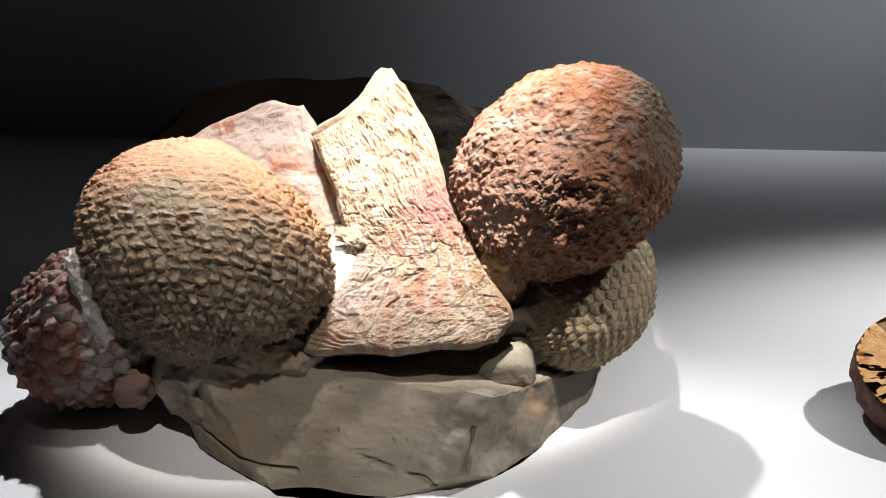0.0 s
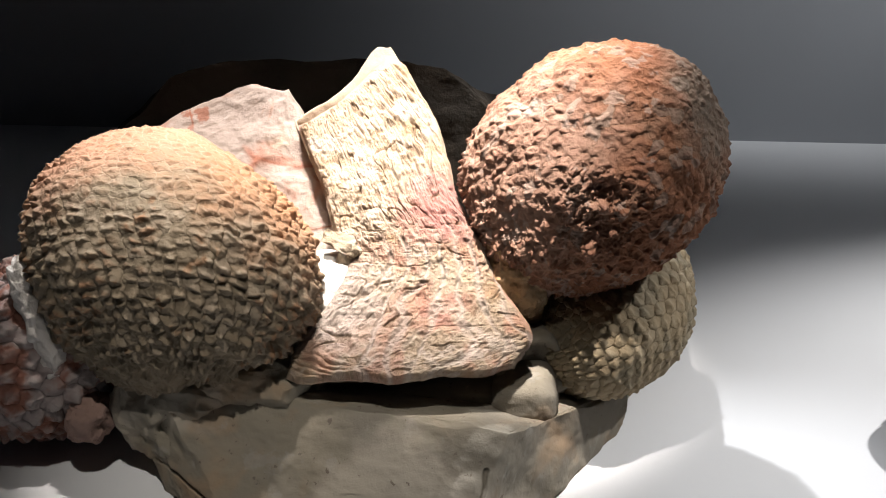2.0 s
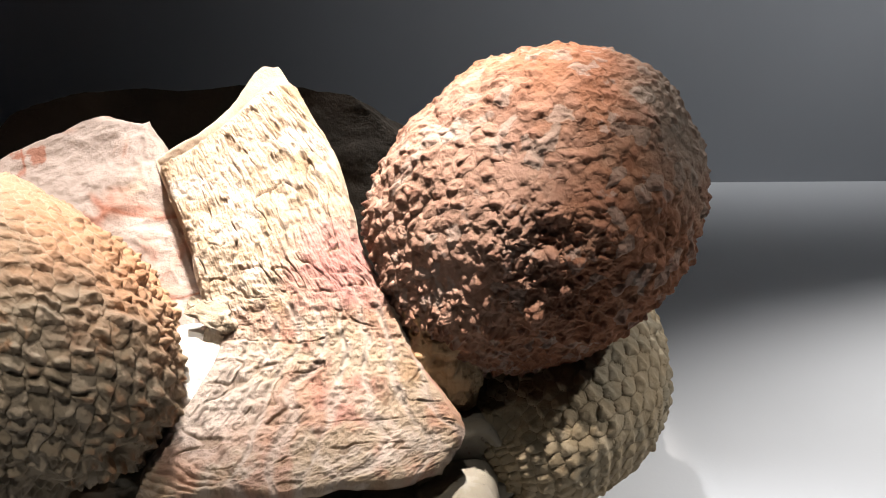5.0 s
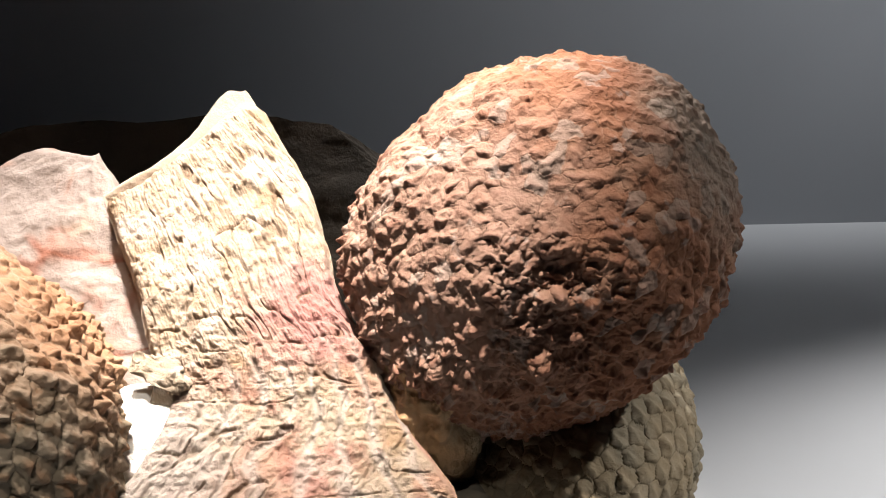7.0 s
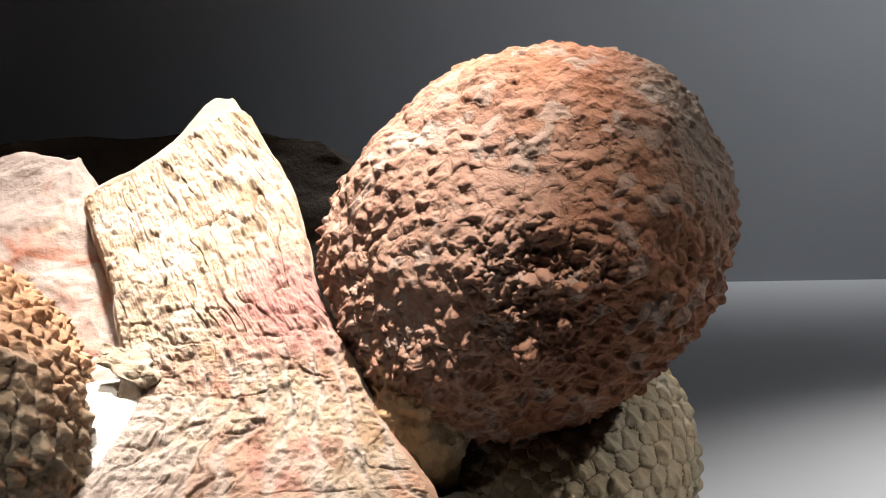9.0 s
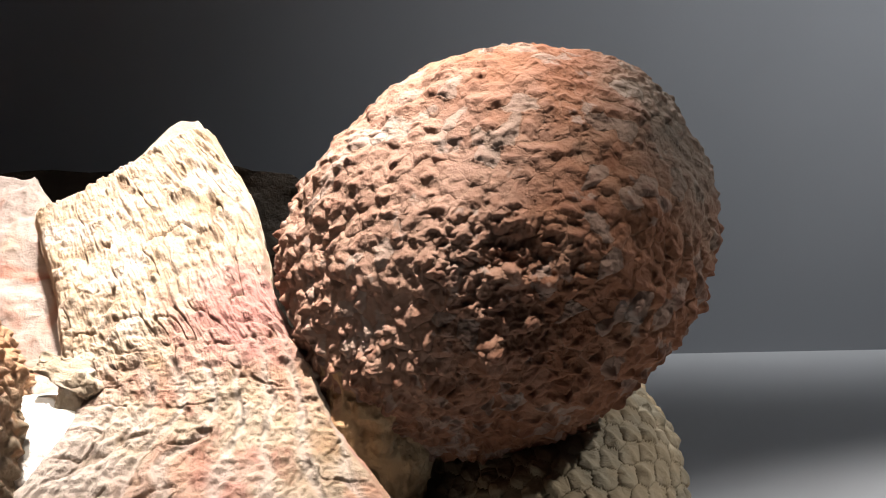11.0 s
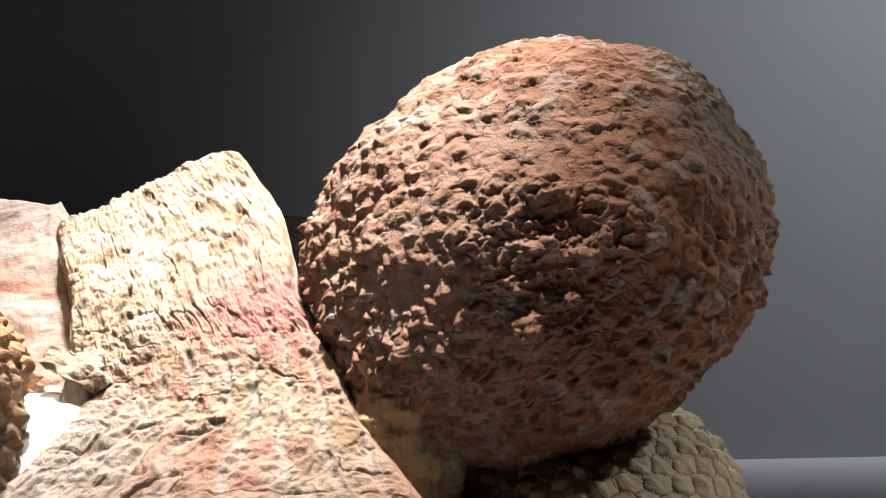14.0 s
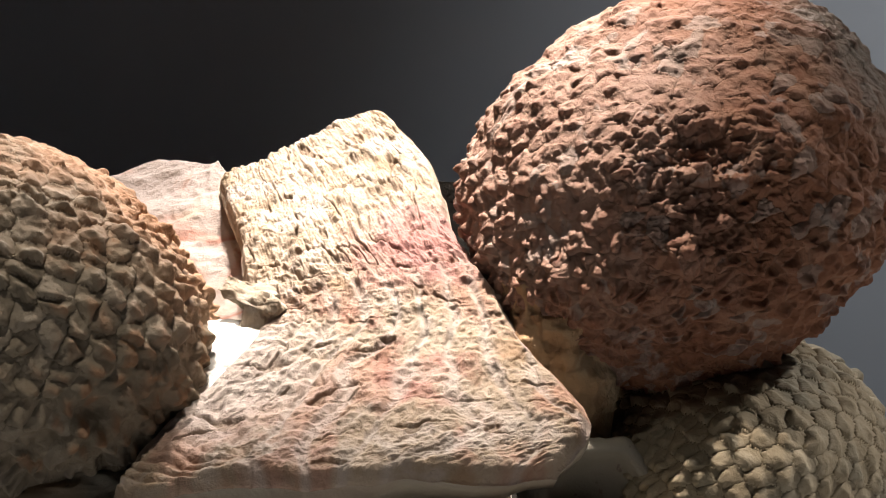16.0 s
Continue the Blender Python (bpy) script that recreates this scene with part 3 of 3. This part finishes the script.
def bark_relief(p, s, w):
    a = w * (0.95 - 0.85 * np.minimum(s, 0.55) + 0.35 * np.maximum(s - 0.55, 0))
    b = s * 1.35
    sway = fbm(p, 4, 3, 5)
    flat = lambda fa, fb, k: np.stack([a * fa + 0.5 * k * sway, b * fb, 0 * s], -1)
    upper = smooth(s + 0.05 * sway, 0.42, 0.58)
    # the head: lumps parted by short lengthwise cracks
    lumps = np.abs(vnoise(flat(40, 22, 1.6), 1.0, 21)) + 0.5 * np.abs(vnoise(flat(75, 46, 1.0), 1.0, 22))
    slit = 1 - smooth(np.abs(vnoise(flat(28, 10, 3.0), 1.0, 24)) + 0.10 * fbm(p, 25, 2, 25), 0.0, 0.07)
    # the foot: broad ridges with pale furrows, broken across
    wave = np.abs(np.sin(np.pi * (w * 8.2 + 0.55 * sway + 0.4 * fbm(flat(5, 5, 0), 1.0, 2, 31))))
    furrow = (1 - smooth(wave + 0.25 * fbm(p, 14, 3, 36), 0.1, 0.75)) * (1 - upper) * smooth(w, 0.2, 0.35)
    cross = 1 - smooth(np.abs(vnoise(flat(7, 15, 2.0), 1.0, 33)) + 0.08 * fbm(p, 20, 2, 34), 0.0, 0.05)
    # wavy layers in the lobe at the foot
    lobe = (1 - smooth(w, 0.16, 0.34)) * (1 - smooth(s, 0.10, 0.20))
    layers = np.abs(np.sin(np.pi * (s * 34 + 6 * w + 2.2 * sway)))
    gritty = fbm(p, 24, 3, 7, 0.6)
    h = upper * (0.010 * lumps + 0.004 * np.abs(vnoise(flat(150, 100, 1.0), 1.0, 23)) - 0.009 * slit) + (1 - upper) * (1 - lobe) * (0.006 * smooth(wave, 0.05, 0.6) - 0.008 * cross + 0.005 * np.abs(vnoise(flat(38, 24, 1), 1.0, 41)) + 0.004 * np.abs(vnoise(flat(90, 70, 1), 1.0, 42)))
    h += lobe * 0.009 * layers + 0.0045 * gritty + 0.0016 * ridged(p, 40, 3, 8, 0.6) + 0.008 * fbm(p, 6, 2, 44)
    for place, radius, rise in KNOBS:
        h += rise * smooth(np.linalg.norm(p - np.array(place), axis=1), radius, radius * 0.4)
    edge = np.minimum(np.minimum(w, 1 - w), np.minimum(s, 1 - s))
    crack = np.maximum(upper * slit, (1 - upper) * 0.7 * cross * (1 - furrow))
    head = smooth(s + 0.012 * sway, 0.925, 0.945)
    return h * (0.3 + 0.7 * smooth(edge, 0.0, 0.05)) * (1 - 0.8 * head) - 0.10 * smooth(s, 0.925, 1.0), {"seam": crack, "furrow": furrow, "head": head, "foot": 1 - upper}


into(slab("bark",
          ((-0.93, 3.64, 0.42), (-0.90, 3.75, 0.50), (-0.77, 3.96, 0.66), (-0.83, 4.07, 0.77), (-0.92, 4.24, 0.90), (-1.02, 4.42, 1.05)),
          ((-0.19, 3.76, 0.42), (-0.15, 3.85, 0.51), (-0.27, 3.96, 0.65), (-0.38, 4.12, 0.82), (-0.52, 4.42, 1.05), (-0.735, 4.75, 1.262)),
          420, 340, 0.09, BARK, bark_relief, 3, belly=0.02, edge=BREAK, dip=0.015, jut=0.07),
     "cream and rust petrified bark plate with lengthwise furrows")


def slab_relief(p, s, w):
    return 0.012 * fbm(p, 3, 3, 15) + 0.005 * fbm(p, 16, 4, 19, 0.6) + 0.006 * ridged(p, 9, 3, 20) * smooth(w, 0.3, 0.8), {}


into(slab("rock_slab",
          ((-1.20, 3.95, 0.45), (-1.50, 4.30, 0.80), (-1.62, 4.42, 0.93), (-1.20, 4.60, 1.11)),
          ((-0.74, 4.00, 0.50), (-0.82, 4.16, 0.66), (-0.90, 4.36, 0.87), (-1.08, 4.60, 1.10)),
          140, 140, 0.14, PINK_SLAB, slab_relief, 13),
     "white and pink broken stone face")
into(rock("matrix_rock", (-0.66, 3.95, 0.12), (0.84, 0.80, 0.26), 200, MATRIX, 61, power=0.6, rough=0.030, freq=2.6, floor=0.0, ridge=0.10,
          facets=((-0.03, -0.77, 0.63, 0.375), (0.80, -0.55, 0.20, 0.605), (-1, -0.25, -0.35, 0.76), (0.10, 0.2, 0.97, 0.13), (-0.55, -0.80, 0.2, 0.66), (0.35, -0.9, -0.5, 0.60)),
          pits=(((-1.03, 3.58, 0.19), 0.022, 0.03), ((-0.76, 3.58, 0.18), 0.02, 0.03), ((-0.62, 3.53, 0.10), 0.03, 0.025), ((-0.45, 3.58, 0.17), 0.018, 0.03), ((-0.87, 3.52, 0.08), 0.02, 0.02), ((-1.12, 3.55, 0.12), 0.025, 0.02)),
          cracks=(((-0.70, 0.125), (-0.57, 0.075)), ((-1.36, 0.10), (-1.15, 0.055)), ((-1.15, 0.055), (-0.92, 0.045)), ((-0.27, 0.21), (-0.30, 0.08)), ((-0.50, 0.06), (-0.40, 0.03)))), "pale beige matrix rock with pits and a crack")
into(rock("matrix_core", (-0.82, 4.38, 0.30), (0.46, 0.44, 0.33), 70, MATRIX, 63, power=0.75, rough=0.06, floor=0.0), "pale beige matrix rock")
into(rock("bark_lip", (-0.60, 3.87, 0.255), (0.44, 0.10, 0.05), 90, MATRIX, 65, power=0.5, rough=0.025, freq=5), "grey broken underside of the bark")
into(rock("matrix_pillar", (-0.175, 3.88, 0.19), (0.11, 0.15, 0.15), 110, MATRIX, 67, power=0.45, rough=0.022, freq=4, ridge=0.2, floor=0.0,
          facets=((0.80, -0.52, 0.15, 0.17), (-0.1, -0.96, 0.12, 0.19))), "pale beige matrix rock")
# shade behind the cluster comes from this rock's blackened stone colour
into(rock("back_rock", (-1.10, 5.12, 0.50), (0.98, 0.22, 0.80), 120, SHADED_ROCK, 71, power=0.5, rough=0.03, floor=0.0,
          facets=((0.66, 0, 0.75, 0.765), (-0.66, 0, 0.75, 0.725), (0.0, 0.5, 0.87, 0.375), (0.05, -1, 0.12, 0.15))), "broken brown rock with shade in its near-black colour")

into(rock("plaster_fill", (-0.85, 4.00, 0.52), (0.16, 0.13, 0.16), 60, PLASTER, 91, power=0.8, rough=0.012, freq=5), "white plaster fill")
into(rock("plaster_edge", (-1.755, 3.77, 0.52), (0.055, 0.08, 0.20), 60, MATRIX_LIGHT, 93, power=0.8, rough=0.028, freq=9,
          skew=((1, 0, -0.38), (0, 1, 0.2), (0, 0, 1))), "white plaster fill")
into(rock("bark_fragment", (-0.795, 4.00, 0.728), (0.060, 0.032, 0.028), 50, FRAGMENT, 95, power=0.5, rough=0.016, freq=16,
          skew=((1, 0, 0.5), (0, 1, 0), (-0.6, 0, 1)), facets=((-0.75, -0.2, 0.55, 0.058), (-0.5, -0.3, -0.8, 0.014), (0.2, -0.5, 0.85, 0.020))), "small broken fragment of pale bark")
into(rock("bark_fragment", (-0.785, 3.985, 0.665), (0.022, 0.022, 0.075), 30, FRAGMENT, 96, power=0.5, rough=0.012, freq=14,
          skew=((1, 0, 0.25), (0, 1, 0), (0, 0, 1))), "small broken fragment of pale bark")
into(stalk("stub", (-0.125, 3.905, 0.330), (0.30, -0.93, 0.18), 0.125, 0.088, 0.20, MATRIX, 97), "grey broken hollow stalk stub")
into(rock("collar", (-0.215, 4.09, 0.615), (0.115, 0.14, 0.18), 70, COLLAR, 99, power=0.85, rough=0.03, freq=7), "yellow brown fibrous rock collar")
into(rock("matrix_skirt", (-1.30, 3.84, 0.22), (0.30, 0.26, 0.20), 110, MATRIX, 103, power=0.75, rough=0.05, floor=0.0, pits=(((-1.29, 3.60, 0.235), 0.05, 0.07),)), "grey matrix rock below the cone")
into(rock("matrix_fill", (-1.06, 3.81, 0.31), (0.21, 0.17, 0.13), 80, MATRIX, 107, power=0.7, rough=0.04, freq=4), "brown crumbling rock between cone and bark")
into(rock("chip", (-1.62, 3.70, 0.20), (0.08, 0.07, 0.07), 40, CHIP, 101, power=0.6, rough=0.02, freq=9), "small pink rock chip")

# ---- the cut slice ----
cut = tagged(new("fossil_cone_slice"), "cut petrified cone slice with orange radial grain on white floor", "fossil")
cut.location = (0.155, 0.415, 0.0)
bpy.context.view_layer.update()


def disc(name, radius, low, high, material, cap):
    """The cut face, or the knobbly rim, of a round slice (decimetres), about the origin."""
    seg = 220
    ang = np.arange(seg) / seg * 2 * np.pi
    rows = []
    for k in range(28):
        f = k / 27
        if cap:
            r, z = radius * (0.04 + 0.94 * f), high + 0 * ang
            z = z + 0.0016 * ridged(np.stack([ang * 9, 0 * ang + f * 2.0, 0 * ang], -1), 1.0, 3, 5) * smooth(f, 0.1, 0.5) - 0.02 * (1 - smooth(f, 0.0, 0.3))
        else:
            r = radius * (1 - 0.35 * max(0, f - 0.35) ** 1.5 - 0.04 * (f < 0.05))
            z = high - (high - low) * f + 0 * ang
        p = np.stack([r * np.cos(ang), r * np.sin(ang), z], -1)
        if not cap:
            p[:, :2] *= 1 + 0.035 * fbm(p, 20, 3, 7)[:, None]
        rows.append(p)
    idx = np.arange(28 * seg).reshape(28, seg)
    right = np.roll(idx, -1, axis=1)
    quads = np.stack([idx[:-1], right[:-1], right[1:], idx[1:]], -1).reshape(-1, 4)
    ob = mesh_object(name, np.concatenate(rows) * DM, quads if not cap else quads[:, ::-1], material)
    bm = bmesh.new()
    bm.from_mesh(ob.data)
    bmesh.ops.holes_fill(bm, edges=[e for e in bm.edges if e.is_boundary], sides=0)
    bmesh.ops.recalc_face_normals(bm, faces=bm.faces)
    bm.to_mesh(ob.data)
    bm.free()
    ob.parent = cut
    return ob


disc("rim", 0.33, -0.10, 0.075, SLICE_RIM, False)
tagged(disc("cut_face", 0.33, 0.0, 0.090, SLICE_FACE, True), "orange cut face with radial seed chambers")
cut.matrix_world = pose(0.154, 0.405, 0.0135, 16, -6, 20)
